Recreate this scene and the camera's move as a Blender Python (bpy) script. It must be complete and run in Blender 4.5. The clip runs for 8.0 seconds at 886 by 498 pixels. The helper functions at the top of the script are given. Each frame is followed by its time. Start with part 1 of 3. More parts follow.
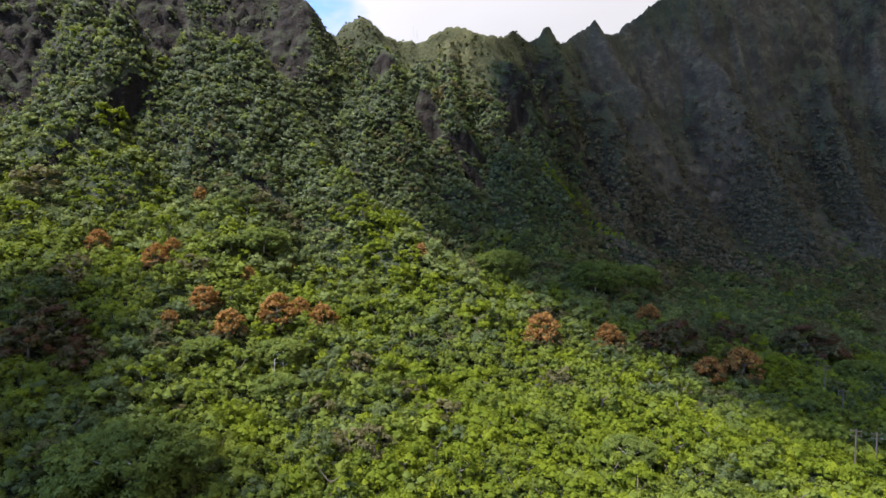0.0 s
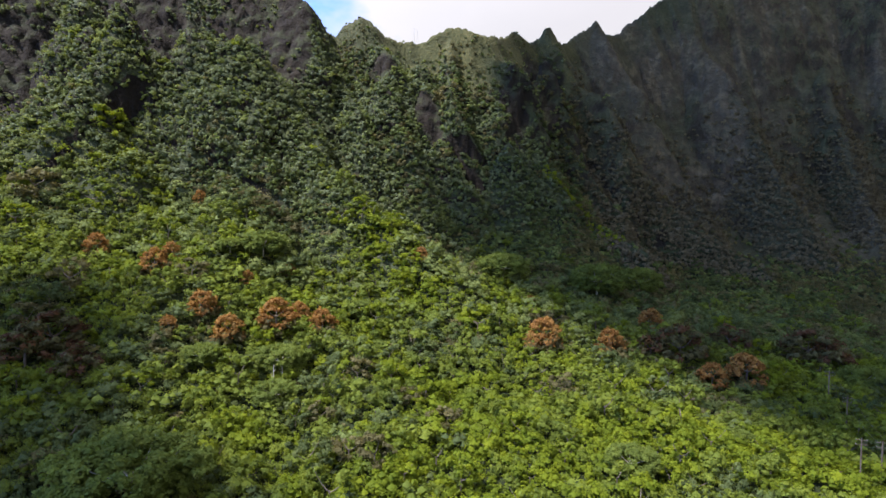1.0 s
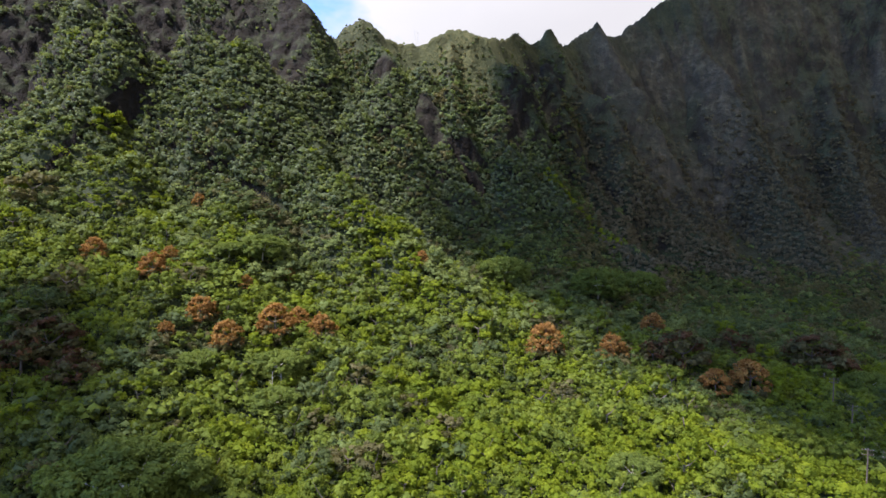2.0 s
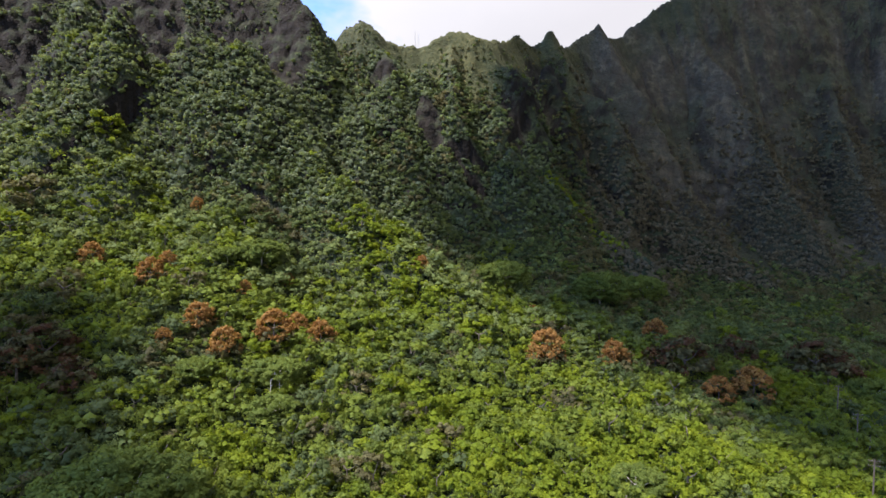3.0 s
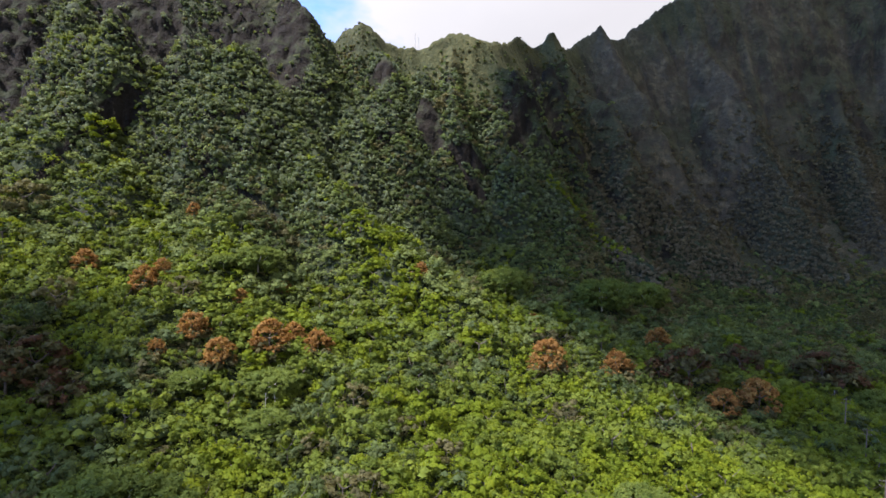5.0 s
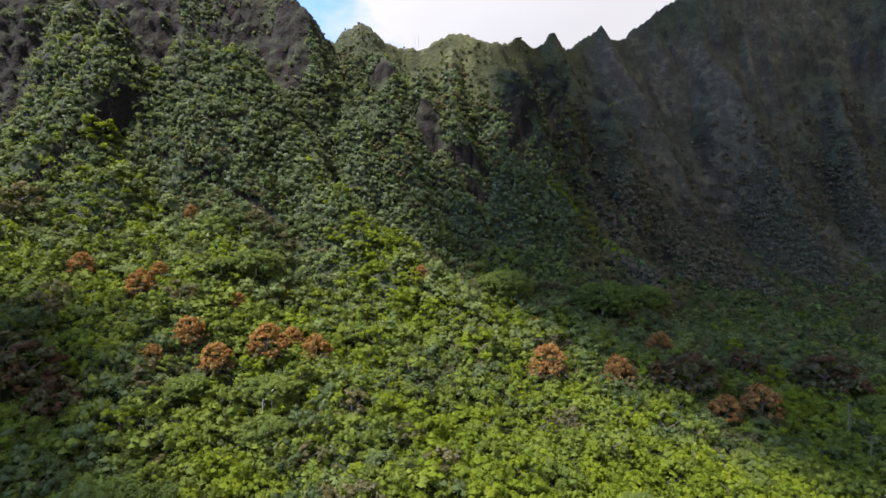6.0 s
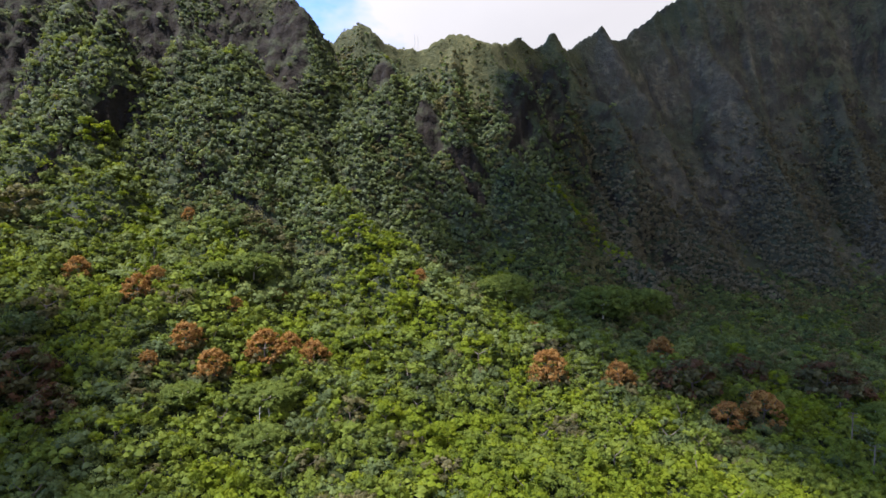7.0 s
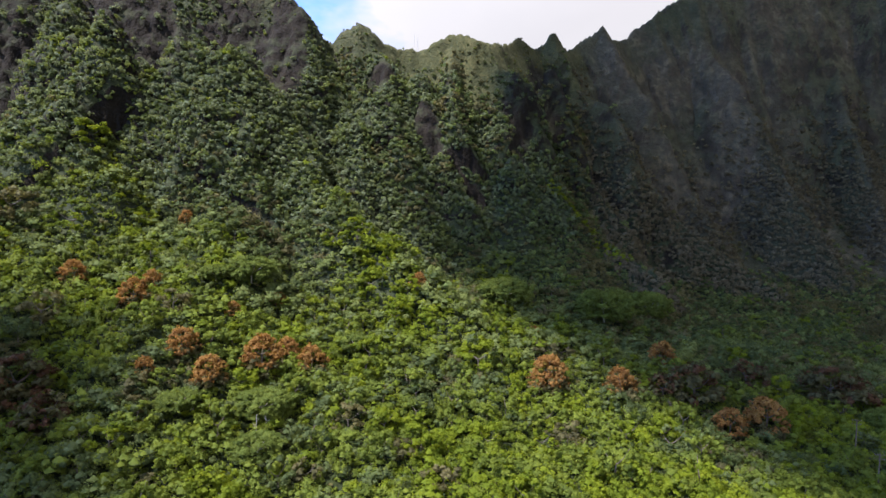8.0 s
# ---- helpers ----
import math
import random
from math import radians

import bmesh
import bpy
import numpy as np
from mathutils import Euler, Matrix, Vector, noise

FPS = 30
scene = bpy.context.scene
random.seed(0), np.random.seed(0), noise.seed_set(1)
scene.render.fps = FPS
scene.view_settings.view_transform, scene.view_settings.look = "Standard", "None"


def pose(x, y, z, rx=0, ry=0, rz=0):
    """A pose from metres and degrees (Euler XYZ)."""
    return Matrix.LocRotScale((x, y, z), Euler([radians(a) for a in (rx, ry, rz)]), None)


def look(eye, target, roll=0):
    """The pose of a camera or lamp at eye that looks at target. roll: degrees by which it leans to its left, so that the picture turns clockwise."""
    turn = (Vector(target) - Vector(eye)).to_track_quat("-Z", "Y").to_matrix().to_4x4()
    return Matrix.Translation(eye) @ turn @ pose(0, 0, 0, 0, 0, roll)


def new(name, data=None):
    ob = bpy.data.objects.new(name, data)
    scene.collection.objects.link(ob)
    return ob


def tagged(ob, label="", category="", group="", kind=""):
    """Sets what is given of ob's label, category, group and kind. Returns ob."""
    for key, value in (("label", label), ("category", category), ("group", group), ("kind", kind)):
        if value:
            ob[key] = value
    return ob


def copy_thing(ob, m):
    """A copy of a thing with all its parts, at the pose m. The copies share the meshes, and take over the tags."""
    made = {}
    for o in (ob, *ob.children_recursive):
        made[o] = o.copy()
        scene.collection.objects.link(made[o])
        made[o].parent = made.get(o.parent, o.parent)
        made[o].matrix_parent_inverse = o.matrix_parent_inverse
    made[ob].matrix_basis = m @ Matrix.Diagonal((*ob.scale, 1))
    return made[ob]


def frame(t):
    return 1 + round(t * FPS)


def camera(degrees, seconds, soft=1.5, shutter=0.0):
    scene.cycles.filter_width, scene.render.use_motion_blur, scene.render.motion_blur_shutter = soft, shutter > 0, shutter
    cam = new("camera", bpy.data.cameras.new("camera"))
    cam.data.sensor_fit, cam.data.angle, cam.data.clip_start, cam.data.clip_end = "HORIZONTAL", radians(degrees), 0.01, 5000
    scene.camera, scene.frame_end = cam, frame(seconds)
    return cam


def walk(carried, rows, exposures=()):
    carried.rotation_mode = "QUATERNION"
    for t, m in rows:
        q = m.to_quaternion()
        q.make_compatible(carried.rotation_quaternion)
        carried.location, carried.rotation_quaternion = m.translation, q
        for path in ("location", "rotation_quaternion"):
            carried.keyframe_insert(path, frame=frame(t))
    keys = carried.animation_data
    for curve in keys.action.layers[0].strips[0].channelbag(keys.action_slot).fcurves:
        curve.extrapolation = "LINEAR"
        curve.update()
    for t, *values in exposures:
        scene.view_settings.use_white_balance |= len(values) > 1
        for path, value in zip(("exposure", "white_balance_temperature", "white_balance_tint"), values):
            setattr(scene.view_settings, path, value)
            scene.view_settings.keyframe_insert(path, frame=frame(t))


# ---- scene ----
cam = camera(78.0, 8.0)
EXPOSURE = 1.73
# seconds, place in metres, yaw, pitch and lean in degrees
PATH = [
    (0, 0.00, 0.00, 60.00, -0.000, -3.000, -0.000),
    (0.5, -0.09, 0.93, 60.99, 0.006, -3.044, -0.020),
    (1, -0.16, 1.94, 61.97, 0.026, -3.065, -0.046),
    (1.5, -0.24, 3.01, 62.91, 0.048, -3.061, -0.062),
    (3, -0.18, 6.36, 65.72, 0.130, -2.979, -0.127),
    (3.5, -0.08, 7.46, 66.67, 0.154, -2.971, -0.155),
    (4, 0.04, 8.59, 67.55, 0.164, -2.994, -0.172),
    (4.5, 0.16, 9.79, 68.45, 0.178, -3.027, -0.197),
    (6, 0.42, 13.49, 71.20, 0.198, -3.152, -0.274),
    (6.5, 0.51, 14.65, 72.32, 0.191, -3.215, -0.307),
    (7, 0.62, 15.76, 73.45, 0.185, -3.282, -0.347),
    (7.5, 0.70, 17.02, 74.51, 0.182, -3.340, -0.378),
    (8, 0.79, 18.33, 75.47, 0.179, -3.405, -0.405),
]
walk(cam, [(t, pose(x, y, z, 90 + pitch, lean, yaw)) for t, x, y, z, yaw, pitch, lean in PATH], exposures=[(0, EXPOSURE, 6050, 19), (8, EXPOSURE, 6050, 19)])

# ---------------------------------------------------------------- light
SUN_AZ, SUN_EL = radians(-112), radians(60)      # clockwise from ahead (+y), above the horizon
SUN_DIR = Vector((math.sin(SUN_AZ) * math.cos(SUN_EL), math.cos(SUN_AZ) * math.cos(SUN_EL), math.sin(SUN_EL)))
sun = new("sun", bpy.data.lights.new("sun", "SUN"))
sun.data.energy, sun.data.angle, sun.data.color = 4.2, radians(2.2), (1.0, 0.905, 0.775)
sun.matrix_world = look(SUN_DIR * 2000, (0, 0, 0))


class Nodes:
    """Short hand for building a node tree."""

    def __init__(self, tree):
        self.tree = tree
        tree.nodes.clear()

    def add(self, kind, inputs=None):
        node = self.tree.nodes.new(kind)
        for key, value in (inputs or {}).items():
            if isinstance(value, bpy.types.NodeSocket):
                self.tree.links.new(value, node.inputs[key])
            else:
                node.inputs[key].default_value = value
        return node

    def math(self, op, a, b=0.0, clamp=False):
        node = self.add("ShaderNodeMath", {0: a, 1: b})
        node.operation, node.use_clamp = op, clamp
        return node.outputs[0]

    def noise(self, vector, scale, detail=3.0, rough=0.55):
        return self.add("ShaderNodeTexNoise", {"Vector": vector, "Scale": scale, "Detail": detail, "Roughness": rough}).outputs["Fac"]

    def ramp(self, fac, *stops):
        node = self.add("ShaderNodeValToRGB", {"Fac": fac})
        el = node.color_ramp.elements
        while len(el) < len(stops):
            el.new(0.5)
        for e, (pos, col) in zip(el, stops):
            e.position, e.color = pos, (*col, 1) if not isinstance(col, float) else (col, col, col, 1)
        return node.outputs["Color"]

    def mix(self, fac, a, b, blend="MIX"):
        node = self.tree.nodes.new("ShaderNodeMix")
        node.data_type, node.blend_type = "RGBA", blend
        for key, value in ((0, fac), (6, a), (7, b)):
            if isinstance(value, bpy.types.NodeSocket):
                self.tree.links.new(value, node.inputs[key])
            else:
                node.inputs[key].default_value = value
        return node.outputs[2]

    def span(self, value, lo, hi, out_lo=0.0, out_hi=1.0):
        return self.add("ShaderNodeMapRange", {"Value": value, "From Min": lo, "From Max": hi, "To Min": out_lo, "To Max": out_hi}).outputs[0]


def rgb(r, g, b):
    return (r, g, b, 1.0)


world = bpy.data.worlds.new("sky")
scene.world = world
world.use_nodes = True
n = Nodes(world.node_tree)
sky = n.add("ShaderNodeTexSky")
sky.sky_type, sky.sun_disc, sky.sun_elevation, sky.sun_rotation, sky.altitude = "NISHITA", False, SUN_EL, SUN_AZ, 100.0
blue = n.mix(1.0, sky.outputs["Color"], rgb(0.122, 0.155, 0.212), "MULTIPLY")
way = n.add("ShaderNodeTexCoord").outputs["Generated"]
bank = n.noise(n.add("ShaderNodeMapping", {"Vector": way, "Location": (0.35, 0.2, 0.0), "Scale": (1.0, 1.0, 1.9)}).outputs[0], 1.7, 6.0, 0.55)
east = n.add("ShaderNodeSeparateXYZ", {"Vector": way}).outputs["X"]
cover = n.span(n.math("ADD", bank, n.math("MULTIPLY", east, 0.5)), 0.36, 0.45)
puff = n.noise(way, 9.0, 5.0, 0.6)
cloud_tone = n.ramp(n.span(bank, 0.46, 0.74), (0.0, (0.56, 0.55, 0.52)), (0.6, (0.53, 0.525, 0.50)), (1.0, (0.465, 0.465, 0.46)))
cloud_tone = n.mix(n.span(puff, 0.35, 0.7, 0.0, 0.12), cloud_tone, rgb(0.47, 0.472, 0.475))
sunward = n.add("ShaderNodeVectorMath", {0: way, 1: SUN_DIR})
sunward.operation = "DOT_PRODUCT"
glare = n.span(sunward.outputs["Value"], 0.0, 1.0, 0.47, 0.98)
n.add("ShaderNodeOutputWorld", {"Surface": n.add("ShaderNodeBackground", {"Color": n.mix(cover, blue, cloud_tone), "Strength": glare}).outputs[0]})

# ---------------------------------------------------------------- materials


def material(name):
    m = bpy.data.materials.new(name)
    m.use_nodes = True
    return m, Nodes(m.node_tree)


def leaf_material(name, dark, mid, light, glow=0.45, gloss=0.7, patch=0.02):
    """Foliage: tone by plant (the attribute 'tone', lowered in crown cores for inner shade), by leaf and by patch of
    ground; a leaf lets light through.
    """
    m, n = material(name)
    dark = [a + 0.35 * (b - a) for a, b in zip(dark, mid)]
    light = [a + 0.25 * (b - a) for a, b in zip(light, mid)]
    plant_tone = n.add("ShaderNodeAttribute")
    plant_tone.attribute_name = "tone"
    tone = plant_tone.outputs["Fac"]
    leaf = n.add("ShaderNodeNewGeometry").outputs["Random Per Island"]
    place = n.add("ShaderNodeTexCoord").outputs["Object"]
    stretch = n.noise(place, patch * 12, 2.0)
    one = n.add("ShaderNodeObjectInfo").outputs["Random"]
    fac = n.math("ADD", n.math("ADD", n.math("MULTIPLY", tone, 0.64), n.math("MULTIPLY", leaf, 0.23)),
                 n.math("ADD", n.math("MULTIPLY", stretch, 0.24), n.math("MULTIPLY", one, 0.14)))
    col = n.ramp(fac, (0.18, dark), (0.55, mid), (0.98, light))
    vein = n.noise(place, 6.0, 2.0)
    col = n.mix(n.span(vein, 0.3, 0.75, 0.0, 0.35), col, n.mix(0.5, col, rgb(0.05, 0.045, 0.02)))
    face = n.add("ShaderNodeBsdfPrincipled", {"Base Color": col, "Roughness": gloss, "Specular IOR Level": 0.12})
    back = n.add("ShaderNodeBsdfTranslucent", {"Color": n.mix(1.0, col, rgb(1.15, 1.05, 0.55), "MULTIPLY")})
    n.add("ShaderNodeOutputMaterial", {"Surface": n.add("ShaderNodeMixShader", {0: glow, 1: face.outputs[0], 2: back.outputs[0]}).outputs[0]})
    return m


LEAF_BRIGHT = leaf_material("sunny_yellow_green_leaves", (0.045, 0.076, 0.008), (0.108, 0.152, 0.008), (0.185, 0.228, 0.009))
LEAF_GREEN = leaf_material("mid_green_leaves", (0.042, 0.068, 0.015), (0.108, 0.150, 0.021), (0.192, 0.238, 0.029))
# the mid green made cooler: distance haze put into the leaf colour
LEAF_HAZE = leaf_material("hazed_green_leaves", (0.050, 0.074, 0.028), (0.115, 0.154, 0.048), (0.198, 0.242, 0.077))
LEAF_DEEP = leaf_material("deep_green_leaves", (0.030, 0.050, 0.020), (0.070, 0.100, 0.036), (0.13, 0.165, 0.056))
LEAF_GREY = leaf_material("silvery_green_leaves", (0.04, 0.064, 0.023), (0.102, 0.146, 0.043), (0.205, 0.260, 0.085))
LEAF_OLIVE = leaf_material("brownish_olive_leaves", (0.040, 0.042, 0.021), (0.096, 0.095, 0.042), (0.172, 0.16, 0.070))
LEAF_ORANGE = leaf_material("rust_orange_young_leaves", (0.078, 0.042, 0.017), (0.235, 0.122, 0.036), (0.40, 0.25, 0.085))
LEAF_RUSSET = leaf_material("dull_russet_leaves", (0.040, 0.022, 0.014), (0.095, 0.050, 0.026), (0.17, 0.092, 0.04))
LEAF_FEATHER = leaf_material("feathery_green_leaves", (0.050, 0.076, 0.016), (0.095, 0.136, 0.026), (0.160, 0.205, 0.038), glow=0.45)
# paled towards the slope behind it, so the colour holds the haze
LEAF_EAST_HAZE = leaf_material("hazed_mountain_scrub_leaves", (0.066, 0.060, 0.041), (0.108, 0.098, 0.066), (0.168, 0.152, 0.101), patch=0.01)
# greyed and blued: the haze before the ribs goes into this leaf colour
LEAF_CLIFF_HAZE = leaf_material("hazed_cliff_scrub_leaves", (0.056, 0.078, 0.046), (0.112, 0.146, 0.082), (0.190, 0.232, 0.128), patch=0.01)


def bark_material(name, dark, light):
    m, n = material(name)
    place = n.add("ShaderNodeTexCoord").outputs["Object"]
    g = n.noise(n.add("ShaderNodeMapping", {"Vector": place, "Scale": (1, 1, 0.2)}).outputs[0], 5.0, 4.0)
    col = n.ramp(g, (0.3, dark), (0.7, light))
    b = n.add("ShaderNodeBump", {"Height": g, "Strength": 0.6, "Distance": 0.05})
    s = n.add("ShaderNodeBsdfPrincipled", {"Base Color": col, "Roughness": 0.9, "Normal": b.outputs[0]})
    n.add("ShaderNodeOutputMaterial", {"Surface": s.outputs[0]})
    return m


BARK = bark_material("grey_brown_bark", (0.045, 0.036, 0.028), (0.14, 0.12, 0.10))
PALE_BARK = bark_material("pale_grey_bark", (0.16, 0.15, 0.13), (0.42, 0.40, 0.36))


def ground_material():
    """Dark basalt where it is steep, moss, grass and low scrub where plants hold on, fallen leaves on the valley floor,
    darkened for the shade under the shrubs.
    """
    m, n = material("mountain_ground")
    geo = n.add("ShaderNodeNewGeometry")
    place = geo.outputs["Position"]
    up = n.add("ShaderNodeSeparateXYZ", {"Vector": geo.outputs["True Normal"]}).outputs["Z"]
    broad = n.noise(place, 0.012, 5.0, 0.6)
    mid = n.noise(place, 0.07, 5.0, 0.6)
    fine = n.noise(place, 0.45, 5.0, 0.65)
    streak = n.noise(n.add("ShaderNodeMapping", {"Vector": place, "Scale": (1.0, 1.0, 0.13)}).outputs[0], 0.16, 4.0, 0.6)
    rock = n.ramp(n.math("ADD", n.math("MULTIPLY", streak, 0.6), n.math("MULTIPLY", fine, 0.4)),
                  (0.3, (0.004, 0.0034, 0.0026)), (0.5, (0.009, 0.0075, 0.0056)), (0.72, (0.023, 0.0195, 0.014)))
    moss = n.ramp(n.math("ADD", n.math("MULTIPLY", mid, 0.6), n.math("MULTIPLY", fine, 0.4)),
                  (0.3, (0.012, 0.017, 0.008)), (0.52, (0.027, 0.036, 0.016)), (0.75, (0.054, 0.066, 0.029)))
    grass = n.ramp(fine, (0.3, (0.018, 0.023, 0.011)), (0.55, (0.040, 0.046, 0.019)), (0.75, (0.090, 0.080, 0.036)))
    high = n.span(n.add("ShaderNodeSeparateXYZ", {"Vector": place}).outputs["Z"], 150.0, 215.0)
    green = n.mix(n.math("MULTIPLY", high, n.span(broad, 0.42, 0.58)), moss, grass)
    hold = n.math("ADD", up, n.math("MULTIPLY", n.math("SUBTRACT", mid, 0.5), 0.7))
    bare = n.add("ShaderNodeAttribute")
    bare.attribute_name = "bare"
    col = n.mix(n.span(hold, 0.18, 0.34), rock, green)
    # fallen leaves, near black: the shade under the shrubs is in this colour
    shaded_litter = n.ramp(fine, (0.3, (0.007, 0.011, 0.0035)), (0.55, (0.016, 0.024, 0.006)), (0.75, (0.032, 0.042, 0.011)))
    col = n.mix(n.span(up, 0.66, 0.80), col, shaded_litter)
    dry_hazed = n.add("ShaderNodeAttribute")
    dry_hazed.attribute_name = "dry_hazed"
    # brown-grey of the eastern mountain, lightened as haze would lighten it
    hazed_straw = n.ramp(n.math("ADD", n.math("MULTIPLY", streak, 0.5), n.math("MULTIPLY", mid, 0.5)),
                   (0.32, (0.032, 0.0265, 0.0185)), (0.5, (0.070, 0.059, 0.041)), (0.68, (0.140, 0.118, 0.080)))
    scrub = n.noise(place, 0.17, 4.0, 0.65)
    hazed_straw = n.mix(n.span(scrub, 0.44, 0.58), hazed_straw, n.mix(fine, rgb(0.023, 0.0215, 0.0155), rgb(0.068, 0.063, 0.045)))
    col = n.mix(n.math("MULTIPLY", dry_hazed.outputs["Fac"], 0.85), col, hazed_straw)
    meadow_lit = n.add("ShaderNodeAttribute")
    meadow_lit.attribute_name = "meadow_lit"
    turf = n.ramp(n.math("ADD", n.math("MULTIPLY", fine, 0.6), n.math("MULTIPLY", mid, 0.4)), (0.32, (0.020, 0.026, 0.011)), (0.5, (0.050, 0.053, 0.019)), (0.68, (0.105, 0.092, 0.036)))
    col = n.mix(meadow_lit.outputs["Fac"], col, turf)
    clad = n.math("MULTIPLY", bare.outputs["Fac"], n.span(n.math("ADD", n.math("MULTIPLY", mid, 0.5), n.math("MULTIPLY", scrub, 0.5)), 0.46, 0.58, 1.0, 0.35))
    col = n.mix(clad, col, rock)
    bump = n.add("ShaderNodeBump", {"Height": n.math("ADD", n.math("MULTIPLY", mid, 3.0), n.math("ADD", fine, streak)), "Strength": 0.9, "Distance": 1.6})
    s = n.add("ShaderNodeBsdfPrincipled", {"Base Color": col, "Roughness": 0.95, "Specular IOR Level": 0.2, "Normal": bump.outputs[0]})
    n.add("ShaderNodeOutputMaterial", {"Surface": s.outputs[0]})
    return m


GROUND = ground_material()

# ---------------------------------------------------------------- the land
# crest of the range, from west to east: x, y, height
CREST_WEST = [(-2600, -300, 120), (-1400, 100, 180), (-700, 260, 240), (-420, 350, 268), (-300, 385, 264), (-210, 408, 258), (-150, 420, 250),
              (-112, 418, 232), (-101, 413, 222), (-94, 418, 215), (-90, 428, 207), (-85, 438, 204)]
CREST_MIDDLE = [(-77, 437, 213), (-63, 433, 218), (-56, 433, 214), (-46, 438, 206), (-38, 443, 204), (-22, 448, 203), (-9, 450, 209), (5, 453, 217),
                (21, 449, 214), (35, 450, 209), (49, 474, 216), (62, 494, 228), (80, 514, 224)]
CREST_EAST = [(90, 521, 232), (94, 522, 241), (98, 522, 244), (102, 524, 239), (108, 526, 229), (113, 535, 228), (126, 550, 241), (141, 556, 250), (152, 559, 259), (166, 573, 252),
              (185, 587, 256), (192, 592, 267), (215, 598, 283), (223, 603, 291), (241, 609, 302), (300, 618, 345), (420, 632, 372), (620, 560, 390),
              (900, 340, 330), (1500, 60, 240), (2600, -300, 120)]
CREST = CREST_WEST + CREST_MIDDLE + CREST_EAST
# spurs that run down from it: steepness of the flanks above and below, that of the western flank as a share, then x, y, height along the spine
SPURS = [
    (1.5, 0.9, 1.0, [(-229, 354, 200), (-229, 345, 181), (-228, 333, 157), (-228, 327, 142), (-239, 324, 127), (-251, 318, 113)]),
    (2.3, 1.5, 1.0, [(-198, 347, 196), (-192, 345, 187), (-187, 343, 173), (-182, 342, 158), (-178, 341, 149), (-177, 331, 122)]),
    (1.7, 1.1, 1.0, [(-162, 357, 185), (-162, 350, 165), (-162, 345, 144), (-155, 340, 117), (-155, 317, 84), (-155, 298, 64)]),
    (1.2, 0.8, 1.0, [(-143, 362, 177), (-128, 350, 155), (-117, 341, 136), (-114, 329, 109), (-123, 318, 87), (-117, 300, 65)]),
    (1.7, 0.5, 0.5, [(-129, 369, 183), (-119, 366, 169), (-107, 362, 149), (-95, 361, 137), (-83, 350, 116), (-62, 329, 86), (-44, 319, 72), (-27, 310, 59), (-8, 297, 44), (6, 286, 31)]),
    (1.5, 1.1, 1.0, [(-80, 412, 177), (-63, 390, 147), (-52, 369, 121), (-36, 366, 94), (-19, 362, 72), (-4, 355, 57)]),
    (1.8, 1.3, 1.0, [(6, 455, 216), (4, 425, 179), (5, 401, 145), (0, 392, 120), (5, 386, 104), (12, 380, 88)]),
    (1.9, 1.5, 1.0, [(37, 448, 199), (40, 437, 189), (52, 432, 180), (64, 428, 167), (68, 422, 143), (70, 416, 120)]),
    (1.5, 1.2, 1.0, [(47, 398, 116), (66, 402, 98), (81, 405, 84), (96, 405, 67), (116, 384, 52), (133, 362, 42)]),
    (2.2, 1.5, 1.0, [(85, 467, 196), (91, 460, 181), (96, 448, 152), (96, 438, 121), (111, 428, 96), (127, 415, 72)]),
    (1.9, 1.4, 1.0, [(95, 518, 239), (109, 500, 204), (120, 488, 174), (138, 470, 156), (149, 453, 128), (164, 448, 94), (182, 440, 71), (203, 432, 53), (225, 424, 35), (238, 408, 22)]),
    (1.7, 1.3, 1.0, [(152, 553, 251), (171, 528, 204), (189, 505, 158), (204, 488, 111), (216, 470, 75)]),
    (1.7, 1.3, 1.0, [(258, 590, 261), (279, 543, 197), (290, 522, 153), (294, 500, 117), (296, 482, 94), (305, 460, 58), (312, 443, 31)]),
    (1.7, 1.3, 1.0, [(417, 608, 279), (385, 566, 203), (383, 534, 148), (379, 505, 98), (376, 478, 62)]),
    (2.0, 1.4, 1.0, [(-62, 433, 214), (-53, 430, 199), (-40, 412, 182), (-43, 402, 163)]),
    (2.2, 1.6, 1.0, [(-95, 412, 199), (-96, 396, 179), (-92, 389, 158)]),
    (1.3, 0.8, 1.0, [(-217, 343, 176), (-211, 333, 156), (-207, 325, 141), (-195, 320, 122), (-183, 309, 103)]),
    (0.45, 0.4, 1.0, [(-240, 300, 88), (-195, 276, 66), (-150, 208, 18), (-130, 150, -8)]),
    (1.0, 0.7, 0.8, [(-152, 358, 179), (-145, 345, 146), (-138, 330, 113), (-137, 314, 82), (-132, 296, 61)]),
    (1.0, 0.6, 0.9, [(-110, 356, 144), (-103, 348, 125), (-99, 340, 105), (-99, 330, 84), (-95, 306, 62)]),
    (0.9, 0.7, 1.0, [(-18, 424, 179), (-15, 409, 158), (-20, 397, 134), (-20, 385, 112), (-17, 372, 90), (-13, 363, 69)]),
    (0.9, 0.7, 1.0, [(-55, 412, 167), (-39, 402, 148), (-35, 396, 128), (-33, 380, 106), (-31, 370, 86)]),
]


def lattice(ix, iy, seed):
    h = (ix.astype(np.int64) * 374761393 + iy.astype(np.int64) * 668265263 + seed * 974634777) & 0x7FFFFFFF
    h = ((h ^ (h >> 13)) * 1274126177) & 0x7FFFFFFF
    return ((h ^ (h >> 16)) & 0xFFFF) / 65535.0


